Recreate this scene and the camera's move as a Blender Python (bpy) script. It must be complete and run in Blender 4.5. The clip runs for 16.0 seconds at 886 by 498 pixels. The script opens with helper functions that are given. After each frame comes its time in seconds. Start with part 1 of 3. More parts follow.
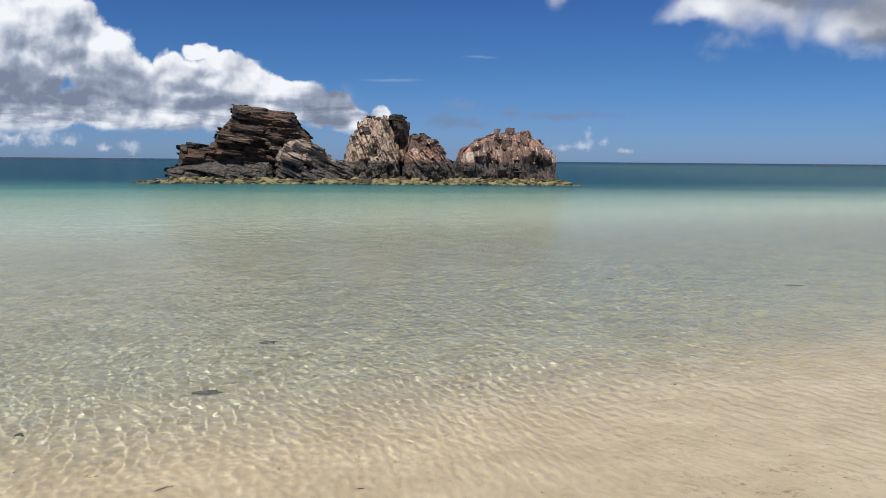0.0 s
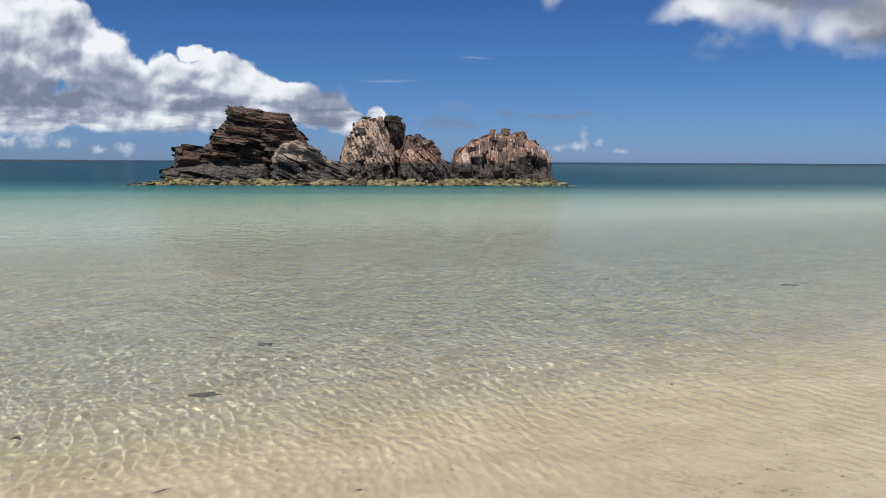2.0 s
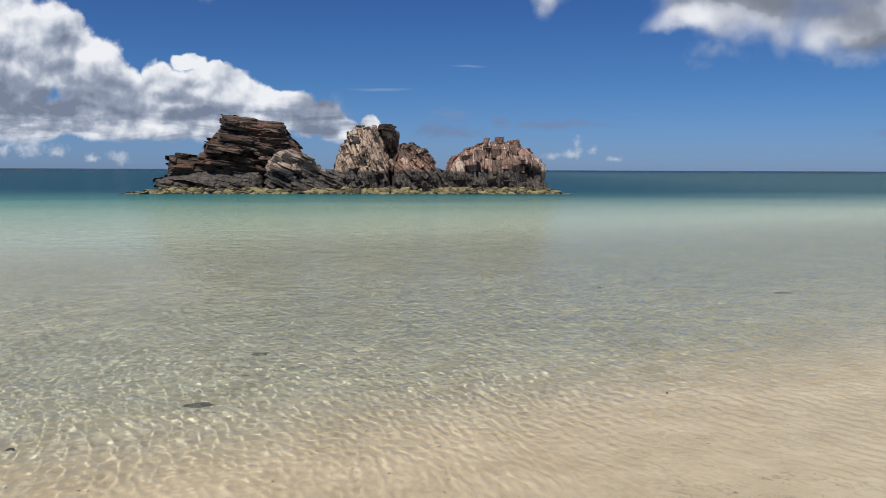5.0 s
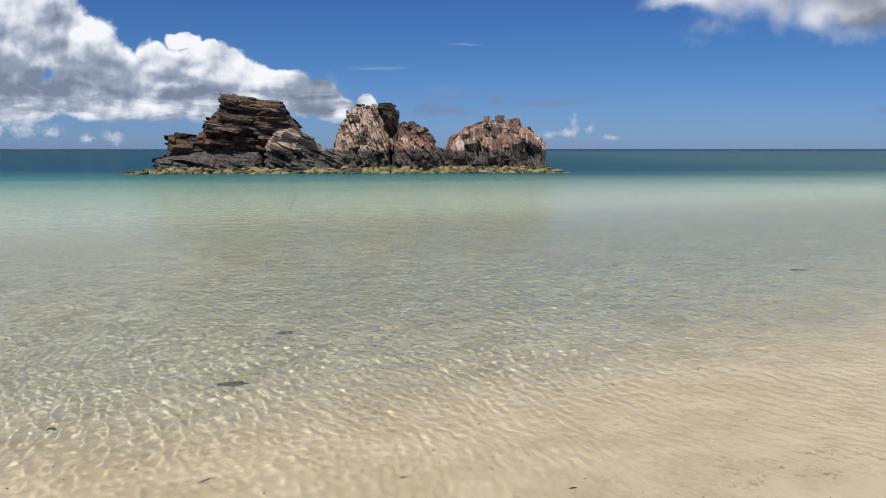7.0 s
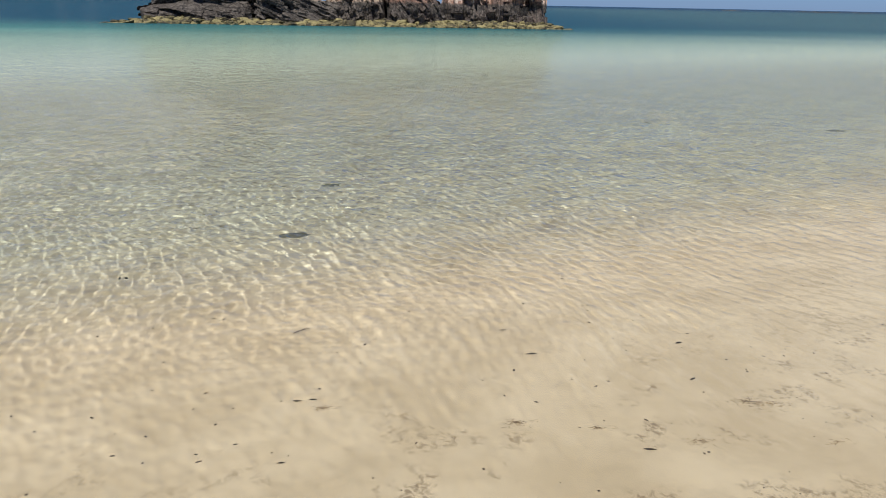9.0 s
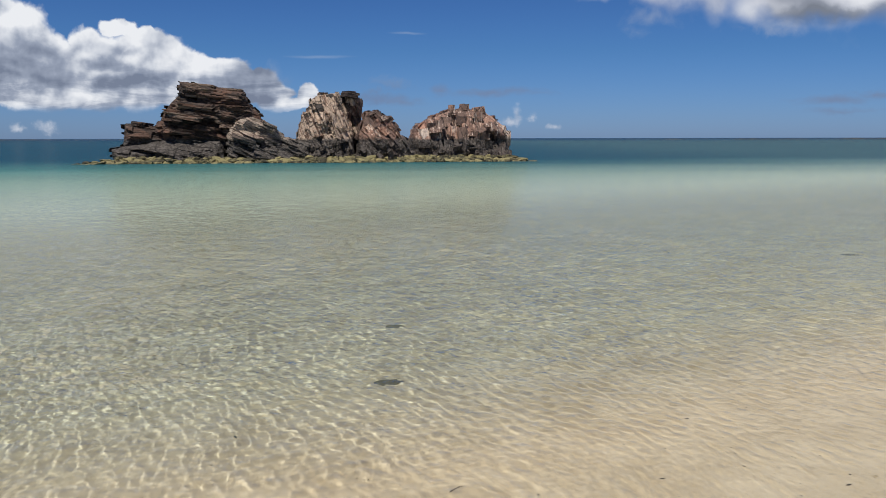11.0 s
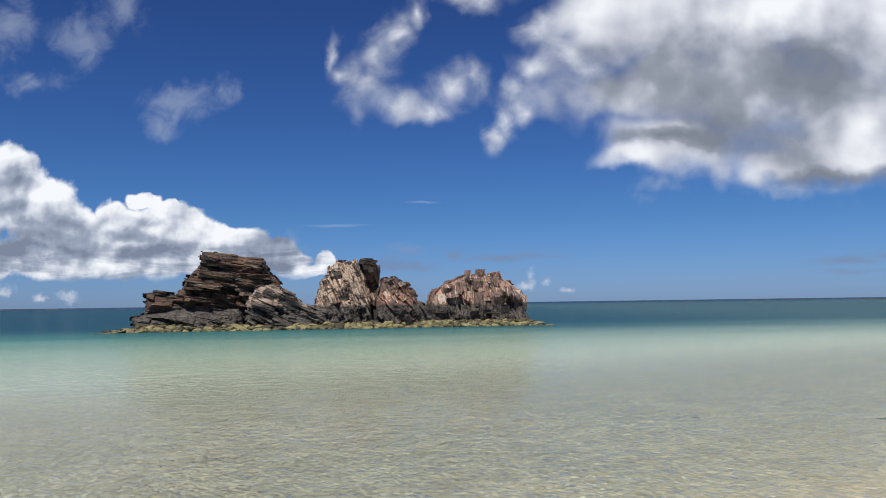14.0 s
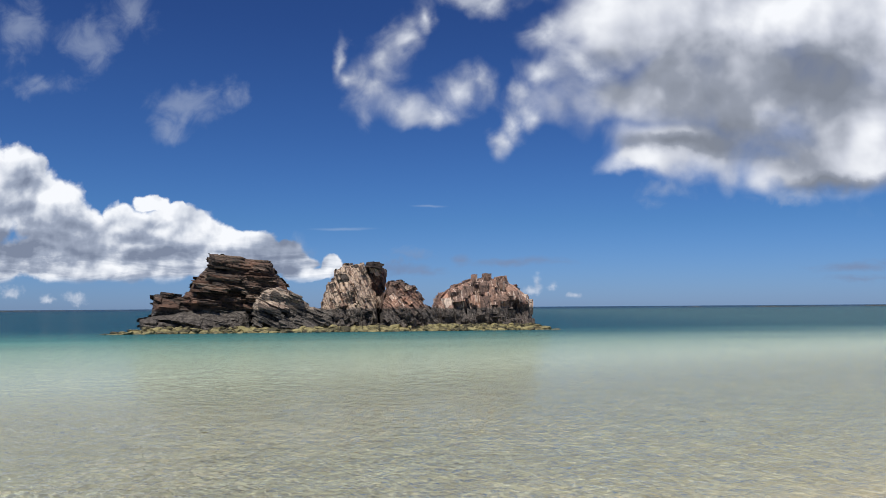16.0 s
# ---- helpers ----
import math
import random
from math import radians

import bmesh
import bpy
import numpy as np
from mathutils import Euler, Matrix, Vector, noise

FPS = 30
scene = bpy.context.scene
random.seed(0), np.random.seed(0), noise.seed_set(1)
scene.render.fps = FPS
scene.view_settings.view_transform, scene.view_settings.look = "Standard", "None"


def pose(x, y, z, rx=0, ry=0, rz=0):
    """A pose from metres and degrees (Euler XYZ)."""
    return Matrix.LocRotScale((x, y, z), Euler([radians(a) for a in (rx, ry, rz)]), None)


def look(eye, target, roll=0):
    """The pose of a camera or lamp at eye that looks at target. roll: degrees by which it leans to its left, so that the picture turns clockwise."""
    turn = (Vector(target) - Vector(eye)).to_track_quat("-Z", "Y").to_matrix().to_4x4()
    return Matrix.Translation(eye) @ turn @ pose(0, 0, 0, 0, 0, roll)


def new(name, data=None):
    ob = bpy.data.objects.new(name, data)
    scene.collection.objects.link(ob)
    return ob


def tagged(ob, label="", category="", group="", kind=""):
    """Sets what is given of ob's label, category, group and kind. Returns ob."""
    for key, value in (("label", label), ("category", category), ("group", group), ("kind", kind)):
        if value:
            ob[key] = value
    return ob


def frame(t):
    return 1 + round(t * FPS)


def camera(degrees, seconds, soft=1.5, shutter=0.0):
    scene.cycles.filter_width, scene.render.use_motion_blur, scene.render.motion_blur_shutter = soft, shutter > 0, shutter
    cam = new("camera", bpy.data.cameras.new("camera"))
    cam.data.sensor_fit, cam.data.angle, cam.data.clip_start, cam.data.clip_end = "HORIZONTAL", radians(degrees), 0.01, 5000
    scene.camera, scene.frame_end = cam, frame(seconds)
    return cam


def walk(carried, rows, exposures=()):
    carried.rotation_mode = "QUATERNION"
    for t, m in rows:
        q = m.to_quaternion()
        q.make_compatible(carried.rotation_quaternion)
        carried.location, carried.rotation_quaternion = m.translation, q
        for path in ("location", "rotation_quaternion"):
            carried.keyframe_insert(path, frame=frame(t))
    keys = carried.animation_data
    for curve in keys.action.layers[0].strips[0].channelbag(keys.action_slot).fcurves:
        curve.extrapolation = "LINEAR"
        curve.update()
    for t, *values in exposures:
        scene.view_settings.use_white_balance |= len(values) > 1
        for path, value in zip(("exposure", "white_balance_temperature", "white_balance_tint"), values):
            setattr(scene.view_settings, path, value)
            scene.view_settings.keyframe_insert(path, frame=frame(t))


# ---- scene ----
cam = camera(56.0, 16.0, soft=0.9)
PATH = [
    (0, (0.055, 0.022, 1.471), (0.15, 2.008, 1.26), 0.5),
    (0.5, (0.052, 0.044, 1.472), (0.143, 2.03, 1.259), 0.5),
    (1, (0.047, 0.044, 1.472), (0.135, 2.031, 1.262), 0.3),
    (1.5, (0.053, 0.024, 1.474), (0.148, 2.011, 1.266), 0.3),
    (2, (0.048, 0.017, 1.473), (0.153, 2.003, 1.264), 0.3),
    (2.5, (0.052, 0.031, 1.475), (0.156, 2.017, 1.267), 0.2),
    (3, (0.061, 0.022, 1.474), (0.162, 2.009, 1.271), -0.0),
    (3.5, (0.054, 0.032, 1.467), (0.156, 2.02, 1.271), 0.0),
    (4, (0.05, 0.008, 1.474), (0.155, 1.996, 1.285), 0.1),
    (6.5, (-0.063, 0.028, 1.486), (0.073, 2.013, 1.285), 0.2),
    (7, (-0.189, 0.038, 1.471), (-0.063, 2.02, 1.232), 0.0),
    (7.5, (-0.264, 0.03, 1.451), (-0.128, 1.997, 1.114), 0.5),
    (8, (-0.34, 0.06, 1.427), (-0.213, 2.003, 0.973), 1.6),
    (8.2, (-0.38, 0.116, 1.407), (-0.27, 2.053, 0.925), 1.4),
    (9.2, (-0.79, 0.3, 1.372), (-0.612, 2.213, 0.8), 1.0),
    (10.3, (-1.25, 0.506, 1.35), (-0.989, 2.434, 0.888), 0.6),
    (10.5, (-1.319, 0.481, 1.368), (-1.061, 2.419, 0.946), 0.4),
    (11, (-1.521, 0.431, 1.433), (-1.263, 2.397, 1.169), -0.1),
    (11.5, (-1.613, 0.479, 1.454), (-1.37, 2.462, 1.365), 0.2),
    (12, (-1.63, 0.49, 1.471), (-1.408, 2.478, 1.471), 0.3),
    (12.5, (-1.647, 0.497, 1.465), (-1.427, 2.484, 1.531), -0.3),
    (13, (-1.636, 0.498, 1.459), (-1.413, 2.483, 1.549), -0.6),
    (13.5, (-1.647, 0.476, 1.467), (-1.422, 2.461, 1.574), -0.8),
    (14, (-1.623, 0.408, 1.458), (-1.397, 2.391, 1.587), -0.8),
    (14.5, (-1.613, 0.385, 1.452), (-1.383, 2.366, 1.597), -0.7),
    (15, (-1.618, 0.403, 1.458), (-1.386, 2.383, 1.611), -0.5),
    (15.5, (-1.637, 0.424, 1.457), (-1.41, 2.407, 1.596), -0.4),
    (16, (-1.649, 0.366, 1.439), (-1.438, 2.35, 1.578), -0.4),
]
EXPOSURES = [(0, 0.0), (3, -0.07), (4.2, -0.11), (6.5, 0.0), (7.5, 0.05), (8.2, 0.08), (10.3, 0.0), (10.5, -0.03), (11.0, -0.12), (11.5, -0.28), (12.0, -0.16), (12.5, -0.08), (13.0, -0.03), (14.5, 0.05), (16.0, 0.06)]
walk(cam, [(t, look(eye, target, roll)) for t, eye, target, roll in PATH], EXPOSURES)

# ---- world and sun ----
SUN_ELEVATION, SUN_AZIMUTH = radians(60), radians(206)   # azimuth clockwise from +y


SKY_TINT = (0.0222, 0.0415, 0.0755)


class Nodes:
    """A short way to write node trees."""

    def __init__(self, tree):
        self.tree = tree

    def add(self, kind, props=None, **inputs):
        node = self.tree.nodes.new(kind)
        props = props or {}
        if "operation" in props:
            node.operation = props["operation"]
        if "use_clamp" in props:
            node.use_clamp = props["use_clamp"]
        if "interpolation_type" in props:
            node.interpolation_type = props["interpolation_type"]
        if "data_type" in props:
            node.data_type = props["data_type"]
        if "blend_type" in props:
            node.blend_type = props["blend_type"]
        if "sky_type" in props:
            node.sky_type = props["sky_type"]
        if "sun_disc" in props:
            node.sun_disc = props["sun_disc"]
        if "sun_elevation" in props:
            node.sun_elevation = props["sun_elevation"]
        if "sun_rotation" in props:
            node.sun_rotation = props["sun_rotation"]
        if "air_density" in props:
            node.air_density = props["air_density"]
        if "dust_density" in props:
            node.dust_density = props["dust_density"]
        if "ozone_density" in props:
            node.ozone_density = props["ozone_density"]
        if "node_tree" in props:
            node.node_tree = props["node_tree"]
        if "feature" in props:
            node.feature = props["feature"]
        if "normalize" in props:
            node.normalize = props["normalize"]
        for key, value in inputs.items():
            name = key.replace("_", " ")
            socket = node.inputs[int(key[1:])] if key[0] == "i" and key[1:].isdigit() else node.inputs[name]
            if isinstance(value, bpy.types.NodeSocket):
                self.tree.links.new(value, socket)
            else:
                socket.default_value = value
        return node

    def math(self, op, a, b=0.0, c=0.0, clamp=False):
        return self.add("ShaderNodeMath", {"operation": op, "use_clamp": clamp}, i0=a, i1=b, i2=c).outputs[0]

    def vec(self, op, a, b=(0, 0, 0), c=(0, 0, 0)):
        return self.add("ShaderNodeVectorMath", {"operation": op}, i0=a, i1=b, i2=c).outputs[0]

    def dot(self, a, b):
        return self.add("ShaderNodeVectorMath", {"operation": "DOT_PRODUCT"}, i0=a, i1=b).outputs["Value"]

    def length(self, a):
        return self.add("ShaderNodeVectorMath", {"operation": "LENGTH"}, i0=a).outputs["Value"]

    def step(self, x, low, high, a=0.0, b=1.0):
        return self.add("ShaderNodeMapRange", {"interpolation_type": "SMOOTHSTEP"}, i0=x, i1=low, i2=high, i3=a, i4=b).outputs[0]

    def axes(self, v, a, b, c):
        """The point v by the three directions a, b and c, each as long as its scale."""
        return self.add("ShaderNodeCombineXYZ", None, X=self.dot(v, a), Y=self.dot(v, b), Z=self.dot(v, c)).outputs[0]

    def noise(self, vector, scale, detail=4.0, rough=0.5, distort=0.0):
        return self.add("ShaderNodeTexNoise", None, Vector=vector, Scale=scale, Detail=detail, Roughness=rough, Distortion=distort).outputs["Fac"]

    def mix(self, f, a, b, blend="MIX"):
        return self.add("ShaderNodeMix", {"data_type": "RGBA", "blend_type": blend}, i0=f, i6=a, i7=b).outputs[2]

    def ramp(self, x, stops, smooth=False):
        node = self.add("ShaderNodeValToRGB", None, Fac=x)
        if smooth:
            node.color_ramp.interpolation = "EASE"
        points = node.color_ramp.elements
        while len(points) < len(stops):
            points.new(0.5)
        for point, (at, colour) in zip(points, stops):
            point.position, point.color = at, (*colour, 1)
        return node.outputs[0]

    def shader_mix(self, f, a, b):
        return self.add("ShaderNodeMixShader", None, i0=f, i1=a, i2=b).outputs[0]


# Clouds stand in the sky by their direction: u to the right and v up, in hundredths of the distance straight ahead.
AHEAD, RIGHT = (0.1149, 0.9934, 0.0), (0.9934, -0.1149, 0.0)
CUMULUS = [(-69.1, 11.1, 11.5, 8.8), (-58.3, 13.1, 7.5, 8.1), (-52.6, 16.1, 3.5, 4.1), (-49, 11.9, 5.1, 4.7), (-45.6, 9.5, 4.7, 3.7), (-39.9, 11.3, 2.4, 2.3), (-38.1, 9, 4.7, 3.1), (-35.6, 12.5, 1.6, 0.9), (-33.8, 11.5, 1.8, 1.1), (-33, 9.9, 4.4, 2.4), (-29.9, 8.6, 4.7, 2.6), (-25.5, 7.9, 4.4, 2), (-22.4, 7.3, 2.4, 1.1), (-43.8, 5.9, 21, 2.7), (-63.5, 5.1, 19.7, 2.2), (-14.2, 5.1, 1.6, 1.4), (-16.1, 3.9, 2.4, 0.9), (-36.8, 13.0, 1.5, 1.3), (-21.3, 6.2, 3.2, 1.7), (-18.6, 5.2, 2.6, 1.4)]
BIG = [(25.7, 35.1, 8.8, 6.1), (36.1, 35, 13.6, 8.1), (48.5, 33.4, 13.6, 10.2), (60.2, 30.4, 13.6, 13.6), (19.4, 33.7, 4.1, 4.1), (19.9, 26.3, 5.4, 3.4), (27.5, 26.6, 8.8, 4.4), (37.2, 25.8, 12.9, 6.4), (48.1, 23.5, 10.2, 6.4), (28.7, 19.7, 8.1, 3.3), (23.8, 17.3, 4.1, 1.5), (41.6, 17, 6.1, 2.4), (49.1, 17.3, 8.8, 3.1), (57.4, 17.8, 8.1, 4.1), (50.4, 44.1, 20.3, 8.1)]
SOFT = [(12.5, 33.8, 3.1, 2), (15.6, 30.6, 3.1, 2.6), (-2.6, 34.9, 1.2, 1.5), (-5.5, 33, 2.2, 1.9), (-8.3, 30.7, 2.3, 2.4), (-9, 27.4, 2.6, 2.8), (-6.3, 25, 3.5, 2), (-2.2, 24.4, 3.7, 1.6), (1.3, 25.5, 2.7, 1.9), (3.5, 27, 1.6, 1.8), (-13, 31, 0.9, 2.2), (-11.2, 28.5, 1.4, 1.5), (11.7, 29.2, 2.8, 1.8), (9, 26.5, 1.9, 2.4), (10.6, 24, 2, 1.6), (7.3, 22.6, 1.6, 1.8), (5.8, 20.2, 1.2, 2), (4.3, 38.2, 6.1, 1.5)]
STREAK = [(-2.6, 12.2, 2.8, 0.22), (-13.0, 9.4, 5.0, 0.26)]
FLAT = [(7.5, 5.3, 6.5, 0.6), (1.4, 5.6, 1.6, 0.8), (48.5, 4.5, 5.4, 0.7), (53, 5.1, 3.4, 0.7), (48.5, 3.1, 5.8, 0.5), (-3.5, 4.3, 3.0, 0.6)]
LOW = [(-60.5, 2.4, 2.6, 1.2), (-56.5, 2.6, 2.8, 1.5), (-53.0, 2.1, 1.7, 0.9), (-48.5, 1.2, 1.0, 0.7), (-45.2, 1.4, 1.6, 1.0), (10.5, 2.7, 0.7, 1.4), (9.6, 2.0, 1.2, 0.7), (12.3, 2.5, 0.8, 0.6), (7.6, 1.7, 1.5, 0.5), (14.8, 1.2, 0.9, 0.4)]
FAINT = [(-31.1, 25.2, 5.4, 2.6), (-34.5, 22.5, 2.7, 2.4), (-26.6, 25.9, 1.8, 2.4), (-43.6, 32.8, 4.1, 3.4), (-39.2, 36.6, 3.4, 3.4), (-49.8, 27.5, 4.1, 1.6), (-52.7, 34.6, 4.1, 4.1), (-4.4, 6.2, 2.7, 0.9), (-19, 6.8, 2.2, 1.9), (25.8, 13.7, 4.1, 1.8), (40.8, 13.2, 4.7, 1.1), (-5.8, 4.9, 4.1, 0.7)]
SHADE = [(-55.5, 13.8, 5, 3), (-61, 9, 8, 2.5), (-52, 8, 8, 1.5), (37.5, 26.2, 15.5, 6.4), (48.3, 14.6, 7.5, 1.4), (27.3, 19.7, 6.8, 1.4), (-49.3, 7, 17.6, 1.2), (-52.1, 10.9, 3.7, 1.8), (-32.9, 7.1, 6.1, 0.9), (63, 19.9, 10.2, 3.4), (-19, 6.4, 3.1, 2.7), (-46.6, 10.9, 2.4, 1.4), (-37.7, 8.7, 3.4, 0.9), (-27.5, 7.3, 2.7, 0.7)]


def blob_group(name, blobs, soft):
    """A node group: how far inside the nearest of some ellipses the point p lies (0 at the rim, 1 in the middle)."""
    group = bpy.data.node_groups.new(name, "ShaderNodeTree")
    group.interface.new_socket("p", in_out="INPUT", socket_type="NodeSocketVector")
    group.interface.new_socket("field", in_out="OUTPUT", socket_type="NodeSocketFloat")
    n = Nodes(group)
    p = n.add("NodeGroupInput").outputs[0]
    field = None
    for u, v, ru, rv in blobs:
        d = n.length(n.vec("MULTIPLY_ADD", p, (1 / ru, 1 / rv, 0), (-u / ru, -v / rv, 0)))
        field = d if field is None else n.math("SMOOTH_MIN", field, d, soft)
    n.add("NodeGroupOutput", None, field=n.math("SUBTRACT", 1.0, field))
    return group


def make_world():
    world = bpy.data.worlds.new("sky")
    scene.world = world
    world.use_nodes = True
    world.node_tree.nodes.clear()
    n = Nodes(world.node_tree)
    way = n.add("ShaderNodeTexCoord").outputs["Generated"]
    sky = n.add("ShaderNodeTexSky", {"sky_type": "NISHITA", "sun_disc": False, "sun_elevation": SUN_ELEVATION, "sun_rotation": SUN_AZIMUTH,
                                     "air_density": 1.0, "dust_density": 0.3, "ozone_density": 2.5}).outputs[0]
    up = n.add("ShaderNodeSeparateXYZ", None, i0=way).outputs[2]
    front = n.dot(way, AHEAD)
    ahead = n.math("MAXIMUM", front, 0.15)
    u = n.math("MULTIPLY", n.math("DIVIDE", n.dot(way, RIGHT), ahead), 100.0)
    v = n.math("MULTIPLY", n.math("DIVIDE", up, ahead), 100.0)
    p = n.add("ShaderNodeCombineXYZ", None, X=u, Y=v).outputs[0]
    groups = {k: blob_group(k, b, s) for k, b, s in (("cumulus", CUMULUS, 0.15), ("soft_cloud", SOFT, 0.8), ("low_cloud", LOW, 0.2), ("streak", STREAK, 0.1), ("flat_cloud", FLAT, 0.3), ("faint_cloud", FAINT, 0.2), ("big_cloud", BIG, 0.35), ("cloud_shade", SHADE, 0.3))}

    def field(kind, at):
        return n.add("ShaderNodeGroup", {"node_tree": groups[kind]}, p=at).outputs[0]

    def stirred(at, wide, fine):
        """The point moved about, so that the rims of the clouds turn ragged."""
        big = n.add("ShaderNodeTexNoise", None, Vector=at, Scale=0.13, Detail=2.0).outputs["Color"]
        small = n.add("ShaderNodeTexNoise", None, Vector=at, Scale=0.5, Detail=4.0, Roughness=0.55).outputs["Color"]
        at = n.vec("MULTIPLY_ADD", n.vec("SUBTRACT", big, (0.5, 0.5, 0.5)), (wide, wide, 0), at)
        return n.vec("MULTIPLY_ADD", n.vec("SUBTRACT", small, (0.5, 0.5, 0.5)), (fine, fine, 0), at)

    def heaps(at, scale):
        """Round heads of vapour: a smooth cell pattern, high in the middle of each head."""
        cell = n.add("ShaderNodeTexVoronoi", {"feature": "SMOOTH_F1", "normalize": True}, Vector=stirred(at, 1.6, 0.9), Scale=scale, Detail=3.0, Roughness=0.6, Lacunarity=2.2, Smoothness=0.6).outputs["Distance"]
        return n.math("SUBTRACT", 0.35, cell)

    def relief(at, scale, gain):
        """How much thinner the vapour gets towards the sun, above the point: the lit sides of its swells."""
        above = n.vec("ADD", at, (-0.22 / scale, 0.40 / scale, 0))
        return n.math("MULTIPLY", n.math("SUBTRACT", n.noise(at, scale, 3.0, 0.46, 0.2), n.noise(above, scale, 3.0, 0.46, 0.2)), gain)

    # the bank of cumulus
    a = n.math("ADD", field("cumulus", stirred(p, 3.5, 1.3)), n.math("MULTIPLY_ADD", heaps(p, 0.30), 0.85, -0.02))
    a_deep = field("cumulus", stirred(n.vec("ADD", p, (-0.8, 2.6, 0)), 4.0, 1.4))
    shade = n.step(n.math("ADD", field("cloud_shade", stirred(p, 5.0, 1.6)), n.math("MULTIPLY_ADD", n.noise(p, 0.1, 4.0, 0.5, 0.3), 1.6, -0.8)), -0.75, 1.05)
    lumps = n.math("SUBTRACT", heaps(p, 0.2), heaps(n.vec("ADD", p, (-0.7, 1.5, 0)), 0.2))
    layers = n.noise(n.vec("MULTIPLY", p, (0.22, 1.0, 1.0)), 0.45, 5.0, 0.6, 0.3)
    low = n.step(v, 10.5, 4.5)
    a_lit = n.math("ADD", n.math("ADD", relief(p, 0.13, 1.7), relief(p, 0.42, 0.9)), n.math("MULTIPLY_ADD", lumps, 0.55, 0.93))
    a_lit = n.math("SUBTRACT", a_lit, n.math("MULTIPLY", n.step(a_deep, 0.0, 0.9), 0.30))
    a_lit = n.math("SUBTRACT", a_lit, n.math("MULTIPLY", shade, 0.60))
    a_lit = n.math("SUBTRACT", a_lit, n.math("MULTIPLY", low, n.step(layers, 0.62, 0.36, 0.0, 0.5)), clamp=True)
    a_colour = n.ramp(a_lit, [(0.0, (0.20, 0.24, 0.335)), (0.35, (0.34, 0.39, 0.50)), (0.7, (0.66, 0.70, 0.78)), (1.0, (0.90, 0.92, 0.96))])
    # the great cloud overhead
    c = n.math("ADD", field("big_cloud", stirred(p, 7.0, 1.2)), n.math("MULTIPLY_ADD", n.noise(p, 0.13, 6.0, 0.46, 0.4), 1.5, -0.56))
    c_lit = n.math("ADD", n.math("ADD", relief(p, 0.06, 1.7), relief(p, 0.19, 0.55)), n.math("MULTIPLY_ADD", n.step(c, 0.0, 1.3), 0.08, 0.70))
    c_lit = n.math("SUBTRACT", c_lit, n.math("MULTIPLY", shade, 0.76), clamp=True)
    c_colour = n.ramp(c_lit, [(0.0, (0.21, 0.235, 0.29)), (0.3, (0.29, 0.32, 0.39)), (0.65, (0.58, 0.61, 0.69)), (1.0, (0.90, 0.92, 0.96))])
    # torn shreds of cloud
    b = n.math("ADD", field("soft_cloud", stirred(p, 6.0, 1.8)), n.math("MULTIPLY_ADD", n.noise(p, 0.17, 7.0, 0.5, 0.5), 2.8, -1.3))
    b_lit = n.math("ADD", relief(p, 0.2, 1.2), n.math("MULTIPLY_ADD", n.step(b, 0.0, 1.6), 0.35, 0.45), clamp=True)
    b_colour = n.mix(b_lit, (0.34, 0.38, 0.47, 1), (0.84, 0.87, 0.93, 1))
    # small heads low over the sea
    d = n.math("ADD", field("low_cloud", stirred(p, 1.2, 1.0)), n.math("MULTIPLY_ADD", n.noise(p, 0.9, 7.0, 0.6, 0.3), 2.2, -1.1))
    d_colour = n.mix(n.math("ADD", relief(p, 0.7, 1.6), 0.5, clamp=True), (0.36, 0.44, 0.58, 1), (0.76, 0.80, 0.88, 1))
    wisp = n.math("ADD", field("faint_cloud", stirred(p, 3.0, 2.4)), n.math("MULTIPLY_ADD", n.noise(p, 0.26, 7.0, 0.58, 0.6), 2.6, -1.3))
    haze = n.mix(n.step(v, 5.0, 10.0), (0.17, 0.25, 0.42, 1), (0.42, 0.48, 0.60, 1))
    blue = n.mix(1.0, sky, (SKY_TINT[0], SKY_TINT[1], SKY_TINT[2], 1), "MULTIPLY")
    blue = n.mix(1.0, blue, n.ramp(up, [(0.0, (1.32, 1.13, 1.3)), (0.1, (0.92, 0.95, 0.98)), (0.2, (0.78, 0.80, 0.86)), (0.33, (0.68, 0.66, 0.75)), (1.0, (0.6, 0.6, 0.65))]), "MULTIPLY")
    out = n.mix(n.step(wisp, -0.2, 1.3, 0.0, n.step(v, 10.0, 5.0, 0.42, 0.75)), blue, haze)
    out = n.mix(n.step(field("streak", stirred(p, 0.8, 0.2)), 0.0, 1.0, 0.0, 0.22), out, (0.55, 0.62, 0.72, 1))
    e = n.math("ADD", field("flat_cloud", stirred(p, 1.4, 1.0)), n.math("MULTIPLY_ADD", n.noise(n.vec("MULTIPLY", p, (0.3, 1, 1)), 0.8, 5.0, 0.55, 0.3), 2.0, -1.0))
    out = n.mix(n.step(e, -0.2, 1.2, 0.0, 0.7), out, (0.19, 0.245, 0.385, 1))
    out = n.mix(n.math("MULTIPLY", 0.75, n.step(d, -0.1, 1.1)), out, d_colour)
    out = n.mix(n.math("MULTIPLY", 0.9, n.step(b, -0.5, 1.7)), out, b_colour)
    out = n.mix(n.step(c, -0.45, 0.7), out, c_colour)
    base = n.step(n.math("MULTIPLY_ADD", n.noise(n.vec("MULTIPLY", p, (0.3, 1, 1)), 0.4, 4.0), 1.0, n.math("SUBTRACT", v, 0.5)), 2.6, 4.2)
    out = n.mix(n.math("MULTIPLY", n.step(a, -0.04, 0.20), base), out, a_colour)
